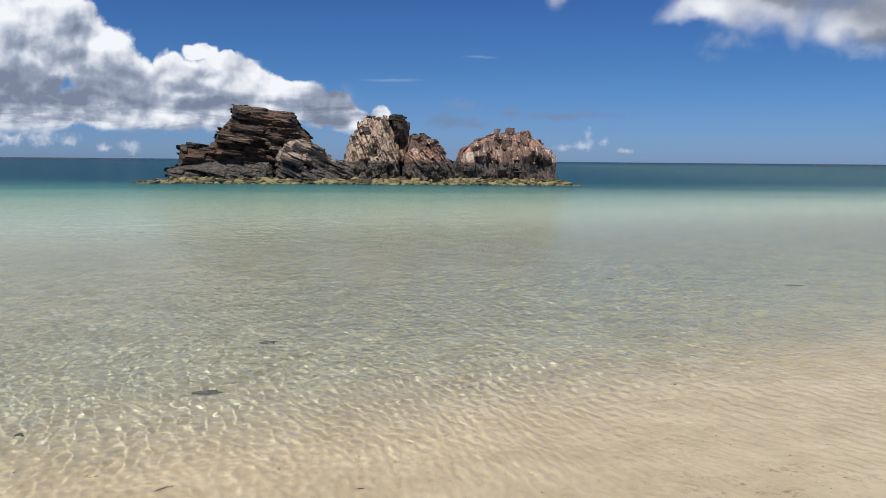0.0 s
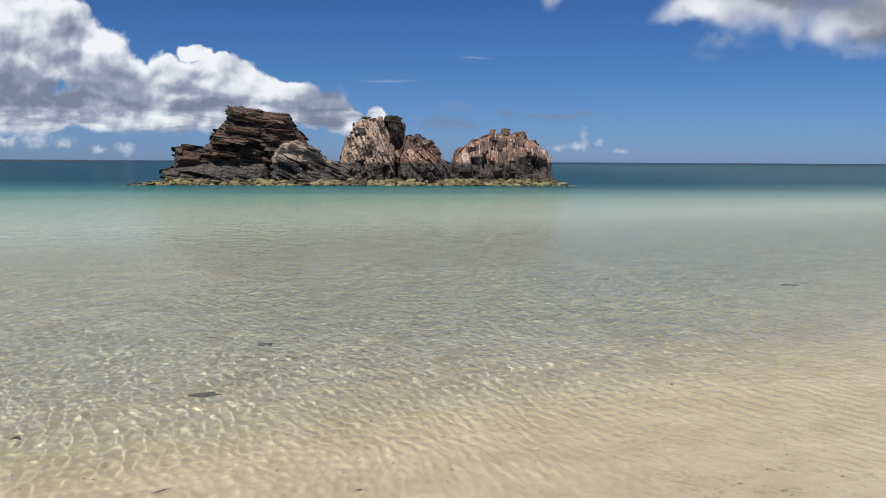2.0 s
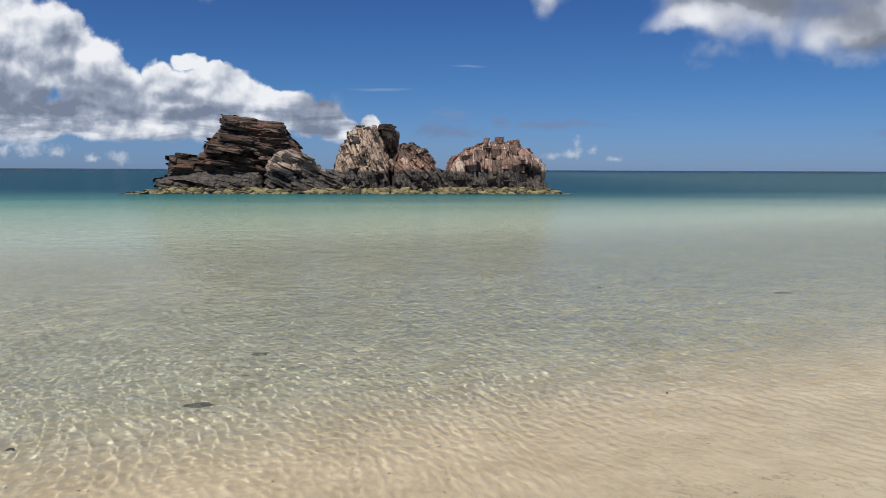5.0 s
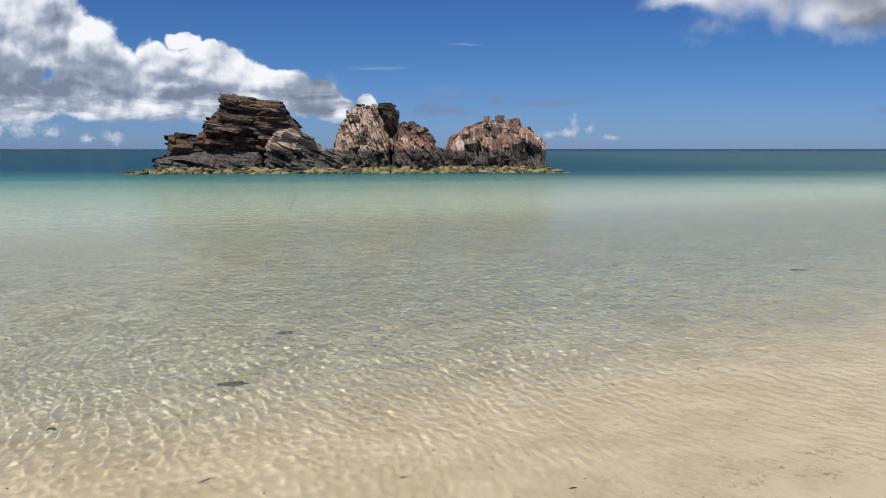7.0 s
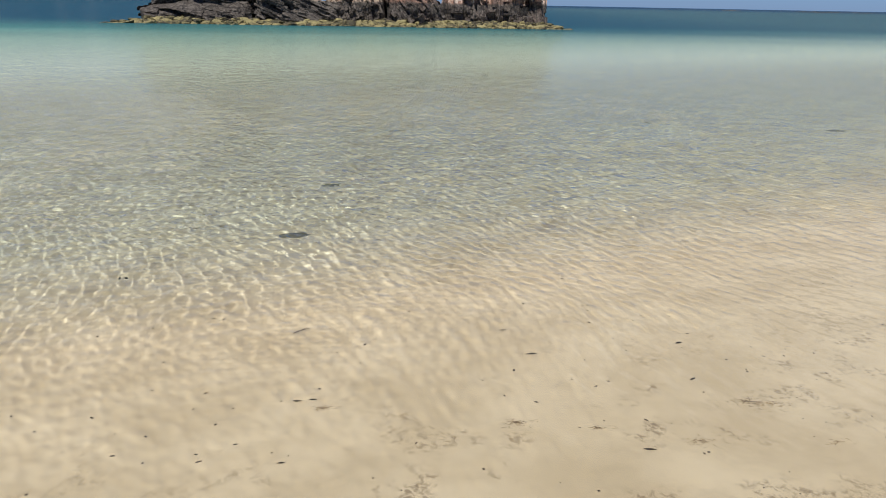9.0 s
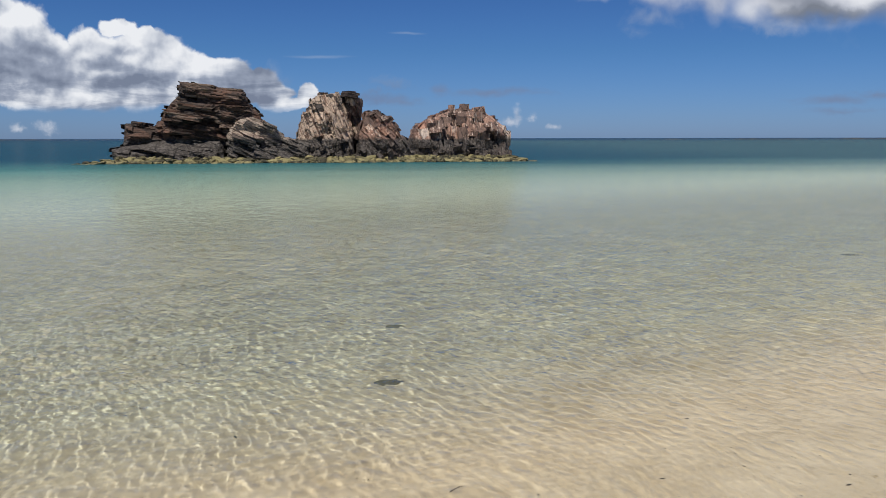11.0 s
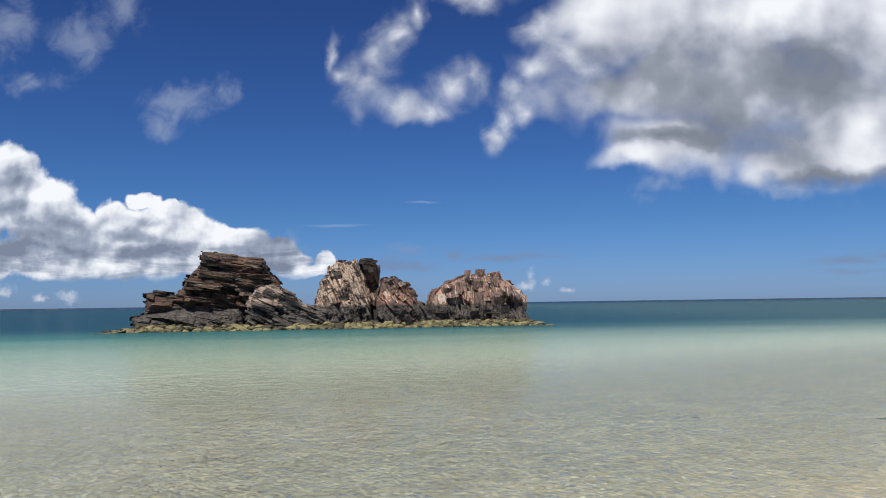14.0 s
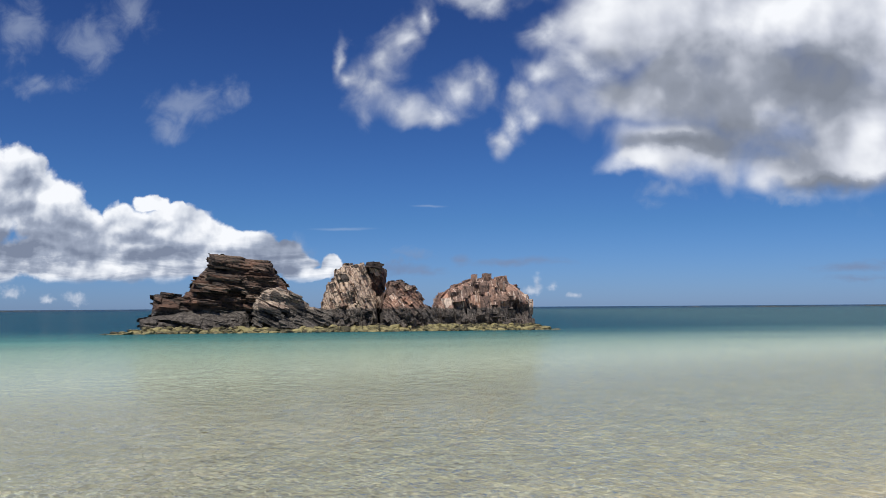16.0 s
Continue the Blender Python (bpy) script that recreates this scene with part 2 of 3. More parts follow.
    # the rest of the sky, beside and behind the view, has scattered cumulus too
    flat = n.vec("MULTIPLY", way, (1, 1, 0))
    other = n.noise(flat, 3.0, 7.0, 0.55)
    rest = n.math("MULTIPLY", n.step(other, 0.52, 0.64), n.math("MAXIMUM", n.step(front, 0.55, 0.25), n.step(up, 0.40, 0.55)))
    rest = n.math("MULTIPLY", rest, n.step(up, 0.02, 0.2))
    out = n.mix(rest, out, (0.75, 0.78, 0.83, 1))
    back = n.add("ShaderNodeBackground", None, Color=out, Strength=1.0)
    n.add("ShaderNodeOutputWorld", None, Surface=back.outputs[0])


make_world()
sun = new("sun", bpy.data.lights.new("sun", "SUN"))
sun.data.energy, sun.data.angle, sun.data.color = 4.6, radians(0.5), (1.0, 0.965, 0.91)
sun.matrix_world = look((0, 0, 0), (-math.sin(SUN_AZIMUTH) * math.cos(SUN_ELEVATION), -math.cos(SUN_AZIMUTH) * math.cos(SUN_ELEVATION), -math.sin(SUN_ELEVATION)))


# ---- materials ----
def material(name):
    mat = bpy.data.materials.new(name)
    mat.use_nodes = True
    mat.node_tree.nodes.clear()
    return mat, Nodes(mat.node_tree)


def finish(n, shader):
    n.add("ShaderNodeOutputMaterial", None, Surface=shader)


SHORE = (-0.387, 0.922, 0.0)      # straight out to sea from the waterline
SHORE_AT = 4.0                    # the waterline lies where SHORE . position has this value


ALONG = (-0.375, 0.927, 0.0)        # the way in which the small ripples run
ACROSS = (0.927, 0.375, 0.0)


def sand_material():
    mat, n = material("wet_sand")
    pos = n.add("ShaderNodeNewGeometry").outputs["Position"]
    out = n.math("SUBTRACT", n.dot(pos, SHORE), SHORE_AT)
    grain = n.noise(pos, 900.0, 2.0)
    patch = n.step(n.noise(pos, 2.3, 7.0, 0.62, 0.3), 0.3, 0.7)
    silt = n.step(n.noise(n.vec("ADD", pos, (3.1, 7.7, 0)), 4.2, 9.0, 0.72, 0.4), 0.52, 0.66)
    colour = n.mix(patch, (0.62, 0.51, 0.335, 1), (0.75, 0.635, 0.44, 1))
    colour = n.mix(n.math("MULTIPLY", silt, 0.16), colour, (0.36, 0.29, 0.19, 1))
    # brown silt gathers in clumps of small specks
    lie = n.step(n.noise(n.vec("ADD", pos, (8.3, 1.9, 0)), 4.6, 3.0, 0.55, 0.3), 0.48, 0.66)
    speck = n.step(n.noise(n.vec("MULTIPLY", pos, (1.0, 0.8, 1.0)), 34.0, 6.0, 0.68, 0.5), 0.46, 0.64)
    colour = n.mix(n.math("MULTIPLY", n.math("MULTIPLY", lie, speck), n.step(out, -1.5, -0.5, 0.8, 0.12)), colour, (0.27, 0.195, 0.115, 1))
    colour = n.mix(n.math("MULTIPLY", n.step(grain, 0.55, 0.75), 0.18), colour, (0.30, 0.24, 0.17, 1))
    height = n.math("MULTIPLY", n.noise(pos, 5.0, 6.0, 0.5), 0.014)
    height = n.math("ADD", height, n.math("MULTIPLY", grain, 0.0012))
    bump = n.add("ShaderNodeBump", None, Strength=1.0, Distance=1.0, Height=height).outputs[0]
    s = n.add("ShaderNodeBsdfPrincipled", None, Base_Color=colour, Roughness=0.6, Normal=bump)
    s.inputs["Specular IOR Level"].default_value = 0.35
    finish(n, s.outputs[0])
    return mat


def water_material():
    mat, n = material("sea_water")
    pos = n.add("ShaderNodeNewGeometry").outputs["Position"]
    out = n.math("SUBTRACT", n.dot(pos, SHORE), SHORE_AT)
    wander = n.math("MULTIPLY_ADD", n.noise(n.vec("MULTIPLY", pos, (0.05, 0.12, 0)), 1.0, 5.0), 16.0, -8.0)
    y = n.math("ADD", n.add("ShaderNodeSeparateXYZ", None, i0=pos).outputs[1], wander)
    far = n.step(y, 24.0, 60.0)
    x = n.add("ShaderNodeSeparateXYZ", None, i0=pos).outputs[0]
    body = n.ramp(n.math("DIVIDE", out, 40.0), [(0.0, (0.259, 0.259, 0.185)), (0.12, (0.49, 0.48, 0.335)), (0.35, (0.435, 0.485, 0.35)), (0.6, (0.26, 0.355, 0.27)), (0.8, (0.18, 0.30, 0.235)), (1.0, (0.10, 0.265, 0.215))])
    deep = n.mix(n.noise(n.vec("MULTIPLY", pos, (0.01, 0.03, 0)), 1.0, 4.0), (0.004, 0.042, 0.082, 1), (0.009, 0.066, 0.09, 1))
    deep = n.mix(n.step(n.math("SUBTRACT", x, n.math("MULTIPLY", y, 0.1)), -5.0, 40.0), deep, (0.042, 0.095, 0.108, 1))
    deep = n.mix(n.step(y, 200.0, 900.0), deep, (0.004, 0.03, 0.065, 1))
    body = n.mix(far, body, deep)
    tint = n.ramp(n.math("DIVIDE", n.math("MAXIMUM", out, 0.0), 20.0), [(0.0, (0.97, 0.985, 0.99)), (0.04, (0.86, 0.915, 0.945)), (0.08, (0.80, 0.885, 0.92)), (0.25, (0.77, 0.88, 0.91)), (0.6, (0.75, 0.88, 0.90)), (1.0, (0.68, 0.86, 0.89))])
    murk = n.math("MAXIMUM", n.step(out, 1.5, 17.0), far)
    # chop whose crests run out from the shore, and longer waves further out
    chop = n.axes(pos, ACROSS, [0.5 * v for v in ALONG], (0, 0, 0))
    small = n.noise(chop, 13.0, 3.0, 0.55, 0.3)
    mid = n.noise(pos, 4.5, 3.0, 0.5, 0.3)
    wide = n.noise(n.vec("MULTIPLY", pos, (0.6, 1.0, 1.0)), 1.6, 5.0, 0.6)
    heave = n.math("MULTIPLY", n.noise(chop, 3.2, 3.0, 0.5, 0.4), n.step(out, 3.0, 9.0))
    calm = n.step(out, -0.6, 2.0, 0.02, 1.0)
    height = n.math("ADD", n.math("MULTIPLY", n.math("MULTIPLY", small, 0.04), calm), n.math("ADD", n.math("MULTIPLY", n.math("ADD", n.math("MULTIPLY", mid, 0.05), n.math("MULTIPLY", heave, 0.075)), calm), n.math("MULTIPLY", n.math("MULTIPLY", wide, 0.26), n.step(out, 4.0, 30.0))))
    bump = n.add("ShaderNodeBump", None, Strength=1.0, Distance=1.0, Height=height).outputs[0]
    clear = n.add("ShaderNodeBsdfRefraction", None, Color=tint, Roughness=0.0, IOR=1.333).outputs[0]
    cloudy = n.add("ShaderNodeBsdfDiffuse", None, Color=body).outputs[0]
    under = n.shader_mix(murk, clear, cloudy)
    gloss = n.add("ShaderNodeBsdfGlossy", None, Roughness=0.05, Normal=bump).outputs[0]
    fresnel = n.add("ShaderNodeFresnel", None, IOR=1.333, Normal=bump).outputs[0]
    finish(n, n.shader_mix(n.math("MULTIPLY", fresnel, n.step(out, 12.0, 40.0, 0.92, 0.45), clamp=True), under, gloss))
    return mat


def rock_material(name, dip, dark, warm, pale):
    """Bedded rock: thin layers at the dip, rust and grey patches, and the black tide band near the water."""
    mat, n = material(name)
    pos = n.add("ShaderNodeNewGeometry").outputs["Position"]
    each = n.add("ShaderNodeObjectInfo").outputs["Random"]
    z = n.add("ShaderNodeSeparateXYZ", None, i0=pos).outputs[2]
    a = radians(dip)
    laid = n.axes(pos, (0.4 * math.cos(a), 0, -0.4 * math.sin(a)), (0, 0.6, 0), (5.0 * math.sin(a), 0, 5.0 * math.cos(a)))
    bed = n.noise(laid, 1.6, 6.0, 0.65, 0.5)
    patch = n.noise(pos, 0.55, 6.0, 0.6)
    fleck = n.noise(pos, 5.0, 6.0, 0.7)
    colour = n.mix(n.step(n.math("ADD", patch, n.math("MULTIPLY_ADD", each, 0.3, -0.15)), 0.35, 0.65), (*dark, 1), (*warm, 1))
    colour = n.mix(n.step(n.math("ADD", bed, n.math("MULTIPLY_ADD", each, 0.3, -0.15)), 0.50, 0.62), colour, (*pale, 1))
    colour = n.mix(n.math("MULTIPLY", n.step(fleck, 0.5, 0.75), 0.5), colour, (0.045, 0.035, 0.03, 1))
    tide = n.step(n.math("ADD", z, n.math("MULTIPLY_ADD", n.noise(pos, 1.1, 4.0), 0.3, -0.15)), 1.30, 1.50, 1.0, 0.0)
    colour = n.mix(n.math("MULTIPLY", tide, 0.9), colour, n.mix(n.step(fleck, 0.4, 0.65), (0.03, 0.027, 0.024, 1), (0.14, 0.125, 0.108, 1)))
    split = n.add("ShaderNodeTexVoronoi", {"feature": "DISTANCE_TO_EDGE"}, Vector=n.vec("ADD", n.axes(pos, (0.55 * math.cos(a), 0, -0.55 * math.sin(a)), (0, 0.7, 0), (1.9 * math.sin(a), 0, 1.9 * math.cos(a))), n.vec("MULTIPLY", n.add("ShaderNodeTexNoise", None, Vector=pos, Scale=1.5, Detail=3.0).outputs["Color"], (0.5, 0.5, 0.5))), Scale=1.0).outputs["Distance"]
    fissure = n.step(split, 0.0, 0.038, 1.0, 0.0)
    colour = n.mix(n.math("MULTIPLY", fissure, 0.6), colour, (0.03, 0.024, 0.02, 1))
    height = n.math("ADD", n.math("MULTIPLY", bed, 0.30), n.math("MULTIPLY_ADD", fleck, 0.12, n.math("MULTIPLY", fissure, -0.12)))
    bump = n.add("ShaderNodeBump", None, Strength=0.9, Distance=1.0, Height=height).outputs[0]
    s = n.add("ShaderNodeBsdfPrincipled", None, Base_Color=colour, Roughness=0.85, Normal=bump)
    finish(n, s.outputs[0])
    return mat


def plain_material(name, low, high, scale, rough=0.8, relief=0.0):
    mat, n = material(name)
    pos = n.add("ShaderNodeNewGeometry").outputs["Position"]
    each = n.add("ShaderNodeObjectInfo").outputs["Random"]
    f = n.noise(pos, scale, 6.0, 0.65)
    colour = n.mix(n.step(n.math("ADD", f, n.math("MULTIPLY_ADD", each, 0.3, -0.15)), 0.3, 0.7), (*low, 1), (*high, 1))
    bump = n.add("ShaderNodeBump", None, Strength=0.7, Distance=1.0, Height=n.math("MULTIPLY", f, relief)).outputs[0]
    finish(n, n.add("ShaderNodeBsdfPrincipled", None, Base_Color=colour, Roughness=rough, Normal=bump).outputs[0])
    return mat


SAND = sand_material()
WATER = water_material()
ROCK_DARK = rock_material("dark_layered_rock", 8, (0.05, 0.035, 0.027), (0.165, 0.083, 0.05), (0.25, 0.175, 0.125))
ROCK_GREY = rock_material("grey_buttress_rock", 24, (0.11, 0.088, 0.073), (0.24, 0.165, 0.125), (0.44, 0.345, 0.265))
ROCK_STEEP = rock_material("steep_jointed_rock", 68, (0.085, 0.066, 0.054), (0.28, 0.17, 0.118), (0.56, 0.42, 0.31))
ROCK_RUST = rock_material("rust_splintered_rock", 55, (0.17, 0.11, 0.085), (0.56, 0.30, 0.195), (0.80, 0.60, 0.46))
ROCK_PINK = rock_material("pink_jointed_rock", 84, (0.22, 0.142, 0.108), (0.60, 0.34, 0.235), (0.84, 0.66, 0.53))
ALGAE = plain_material("algae_covered_stone", (0.04, 0.034, 0.017), (0.27, 0.23, 0.10), 4.5, 0.75, 0.16)
REEF = plain_material("dark_reef_rock", (0.03, 0.035, 0.035), (0.07, 0.07, 0.06), 0.3, 0.9, 0.3)
WEED = plain_material("dark_seaweed", (0.07, 0.066, 0.042), (0.15, 0.138, 0.085), 30.0, 0.95, 0.01)
TWIG = plain_material("wet_twig", (0.05, 0.035, 0.022), (0.11, 0.08, 0.05), 60.0, 0.6, 0.003)
SILT_WEED = plain_material("drifted_weed", (0.13, 0.09, 0.05), (0.30, 0.22, 0.12), 60.0, 0.8, 0.002)


# ---- building helpers ----
def mesh_of(name, bm, mat, smooth=False):
    data = bpy.data.meshes.new(name)
    bm.normal_update()
    bm.to_mesh(data)
    bm.free()
    data.materials.append(mat)
    if smooth:
        for f in data.polygons:
            f.use_smooth = True
    return data


def part(name, bm, mat, parent, label="", smooth=False):
    ob = new(name, mesh_of(name, bm, mat, smooth))
    ob.parent = parent
    return tagged(ob, label)


def sheet(name, xs, ys, height, mat, label, category):
    """A ground sheet on a grid that widens with distance."""
    verts = [(x, y, height(x, y)) for y in ys for x in xs]
    w = len(xs)
    faces = [(j * w + i, j * w + i + 1, (j + 1) * w + i + 1, (j + 1) * w + i) for j in range(len(ys) - 1) for i in range(w - 1)]
    data = bpy.data.meshes.new(name)
    data.from_pydata(verts, [], faces)
    data.materials.append(mat)
    for f in data.polygons:
        f.use_smooth = True
    return tagged(new(name, data), label, category, kind="structure")


def out_from_shore(x, y):
    return SHORE[0] * x + SHORE[1] * y - SHORE_AT


def sand_height(x, y):
    d = out_from_shore(x, y)
    near = max(0.0, 1 - math.hypot(x, y) / 40)
    swell = near * 0.025 * noise.noise((x * 0.5, y * 0.5, 1.3)) + near * 0.012 * noise.noise((x * 1.6, y * 1.6, 4.1))
    if d < -3.4:
        return min(3.0, -0.03 * (d + 3.4)) + swell * 0.3 - 0.004
    if d < 0:
        return -0.004 - 0.02 * (d + 3.4) + swell * 0.3
    return -0.072 - min(0.9, 0.04 * d + 0.0015 * d * d) - 3.0 * min(1.0, max(0.0, (d - 42) / 60)) + swell


def spread(near, count, far):
    """Even steps out to near, then steps that grow up to far."""
    steps = [near * i / count for i in range(count + 1)]
    while steps[-1] < far:
        steps.append(min(far, steps[-1] * 1.28 + 0.1))
    return steps


def both(steps):
    return [-s for s in reversed(steps[1:])] + steps


# ---- sea bed, beach and water ----
ground = sheet("ground", both(spread(9, 60, 4600)), [-s for s in reversed(spread(3, 12, 300)[1:])] + spread(14, 90, 4600), sand_height, SAND,
               "pale wet sand beach sloping under shallow clear water", "beach")


def wave_heights(xs, ys):
    """Wind ripples whose crests run out from the shore, with a weaker cross sea; they die out in the thinnest water and give way to fine relief further out."""
    rng = random.Random(5)
    gx, gy = np.meshgrid(np.array(xs), np.array(ys))
    total = np.zeros_like(gx)
    bend = 0.05 * np.sin(gx * 1.9 + 1.3 * np.sin(gy * 1.1)) + 0.04 * np.sin(gy * 2.7 + gx * 0.8)
    for k in range(64):
        length = rng.uniform(0.035, 0.125)
        spread_angle = rng.gauss(0, 0.30) if k % 5 else rng.uniform(-1.6, 1.6)
        turn = math.atan2(ACROSS[1], ACROSS[0]) + spread_angle
        size = WAVE_SLOPE * length / math.tau / math.sqrt(32.0)
        group = 0.6 + 0.4 * np.sin(gx * rng.uniform(-2.5, 2.5) + gy * rng.uniform(-2.5, 2.5) + rng.uniform(0, 6))
        total += size * group * np.sin(math.tau / length * (gx * math.cos(turn) + gy * math.sin(turn) + bend) + rng.uniform(0, math.tau))
    off = SHORE[0] * gx + SHORE[1] * gy - SHORE_AT
    return total * np.clip((off + 2.3) / 2.6, 0.0, 1.0) ** 1.3 * np.clip((16.5 - gy) / 6.0, 0.0, 1.0) * np.clip((8.6 - np.abs(gx + 0.2)) / 2.5, 0.0, 1.0)


WAVE_SLOPE = 0.24
FINE = 0.012


def finer(start, end, most, grow):
    """Steps of FINE from start, growing slowly up to the step most."""
    at, step = [start], FINE
    while at[-1] < end:
        step = min(most, step * grow)
        at.append(at[-1] + step)
    return at[1:]


near_x = [-3.6 + FINE * i for i in range(int(6.6 / FINE))]
side_x = finer(0.0, 5.4, 0.035, 1.01)
near_x = [near_x[0] - s for s in reversed(side_x)] + near_x + [near_x[-1] + s for s in side_x]
near_y = [1.8 + FINE * i for i in range(int(4.2 / FINE))]
near_y += [y for y in finer(near_y[-1], 16.6, 0.05, 1.006)]
water_x = [near_x[0] - s for s in reversed(spread(6, 6, 4600)[1:])] + near_x + [s + near_x[-1] for s in spread(6, 6, 4600)[1:]]
water_y = [-6.0, -2.0, 0.5] + near_y + [s + near_y[-1] for s in spread(6, 6, 4600)[1:]]
rise = wave_heights(water_x, water_y)
column, row = {x: i for i, x in enumerate(water_x)}, {y: j for j, y in enumerate(water_y)}
water = sheet("water", water_x, water_y, lambda x, y: float(rise[row[y], column[x]]), WATER,
              "clear rippled sea turning from sand-coloured to turquoise and deep blue", "sea")
water.visible_shadow = False
# the ripples gather the sun's light on the sand
water.cycles.is_caustics_caster, ground.cycles.is_caustics_receiver, sun.data.cycles.is_caustics_light = True, True, True


# ---- the islet ----
def slab_mesh(name, rng, mat, leaves):
    """A worn block that fills the unit cube, made of a few thin leaves of rock with broken ends."""
    bm = bmesh.new()
    cuts = sorted([0.0, 1.0] + [(i + rng.uniform(0.2, 0.8)) / leaves for i in range(1, leaves)])
    for low, high in zip(cuts, cuts[1:]):
        x0, x1 = -0.5 + rng.uniform(0, 0.16), 0.5 - rng.uniform(0, 0.16)
        y0, y1 = -0.5 + rng.uniform(0, 0.05), 0.5 - rng.uniform(0, 0.05)
        xm = rng.uniform(-0.25, 0.25)
        rows = []
        for x in (x0, xm, x1):
            pull = rng.uniform(-0.035, 0.035)
            rise = rng.uniform(-0.03, 0.03)
            rows.append([bm.verts.new((x + rng.uniform(-0.04, 0.04), y + (pull if y < 0 else -pull), z - 0.5 + rise + rng.uniform(-0.02, 0.02)))
                         for y, z in ((y0, low - 0.03), (y1, low - 0.03), (y1, high + 0.03), (y0, high + 0.03))])
        for r0, r1 in zip(rows, rows[1:]):
            for i in range(4):
                bm.faces.new((r0[i], r0[(i + 1) % 4], r1[(i + 1) % 4], r1[i]))
        bm.faces.new(rows[0][::-1])
        bm.faces.new(rows[-1])
    bmesh.ops.recalc_face_normals(bm, faces=bm.faces)
    return mesh_of(name, bm, mat)


def stone_mesh(name, rng, mat):
    """A lumpy weathered boulder in the unit cube."""
    bm = bmesh.new()
    bmesh.ops.create_icosphere(bm, subdivisions=2, radius=0.5)
    shift = Vector((rng.uniform(0, 50), rng.uniform(0, 50), 0))
    for v in bm.verts:
        c = v.co.normalized()
        square = 0.5 / max(abs(c.x), abs(c.y), abs(c.z))
        v.co = c * (0.45 * square + 0.55 * 0.5) * (1 + 0.35 * noise.noise(c * 2.2 + shift))
    return mesh_of(name, bm, mat)


def inside(poly, x, z):
    hit = False
    for (x0, z0), (x1, z1) in zip(poly, poly[1:] + poly[:1]):
        if (z0 > z) != (z1 > z) and x < x0 + (z - z0) * (x1 - x0) / (z1 - z0):
            hit = not hit
    return hit


def hashed(*key):
    return random.Random(repr(key)).random()


def rim_distance(poly, x, z):
    best = 9.0
    for (x0, z0), (x1, z1) in zip(poly, poly[1:] + poly[:1]):
        if z0 < 0.05 and z1 < 0.05:
            continue
        dx, dz = x1 - x0, z1 - z0
        f = max(0.0, min(1.0, ((x - x0) * dx + (z - z0) * dz) / (dx * dx + dz * dz)))
        best = min(best, math.hypot(x - x0 - f * dx, z - z0 - f * dz))
    return best


def rock_face(poly, dip, thick, run, y_front, y_back, batter, seed):
    """A function that gives the front and the back of a rock at (x, z): rounded at the rim, broken into stepped blocks along the beds."""
    a = radians(-dip)
    ym, half = (y_front + y_back) / 2, (y_back - y_front) / 2
    cache = {}

    def chance(*key):
        if key not in cache:
            cache[key] = hashed(seed, *key)
        return cache[key]

    def face(x, z):
        m = n0 = -x * math.sin(a) + z * math.cos(a)
        s0 = x * math.cos(a) + z * math.sin(a)
        m += 0.22 * noise.noise((x * 0.35, z * 0.35, seed)) + 0.05 * noise.noise((x * 1.5, z * 1.5, seed))
        out = 0.0
        for level, size, amp in ((1, 1.0, 0.85), (2, 0.45, 0.34), (3, 0.2, 0.12)):
            i = math.floor(m / (thick * size))
            j = math.floor(s0 / (run * size * (0.6 + 0.8 * chance(level, i))) + 9 * chance(level, i, 0))
            out += amp * (chance(level, i, j, 1) - 0.5) + amp * 0.5 * (chance(level, i, 2) - 0.5)
            out += amp * 1.2 * (chance(level, i, j, 3) - 0.5) * ((m / (thick * size)) % 1 - 0.5)
        big = 0.8 * noise.noise((x * 0.5, z * 0.6, seed)) + 0.35 * noise.noise((x * 1.3, z * 1.3, seed))
        d = min(1.0, rim_distance(poly, x, z) / 1.3)
        k = 0.25 + 0.75 * math.sqrt(max(0.0, 1 - (1 - d) ** 2))
        lean = batter * max(0.0, z)
        return ym - (half - lean * 0.8) * k + (out + big) * (0.4 + 0.6 * d), ym + (half - lean * 0.5) * k - out - big
    return face


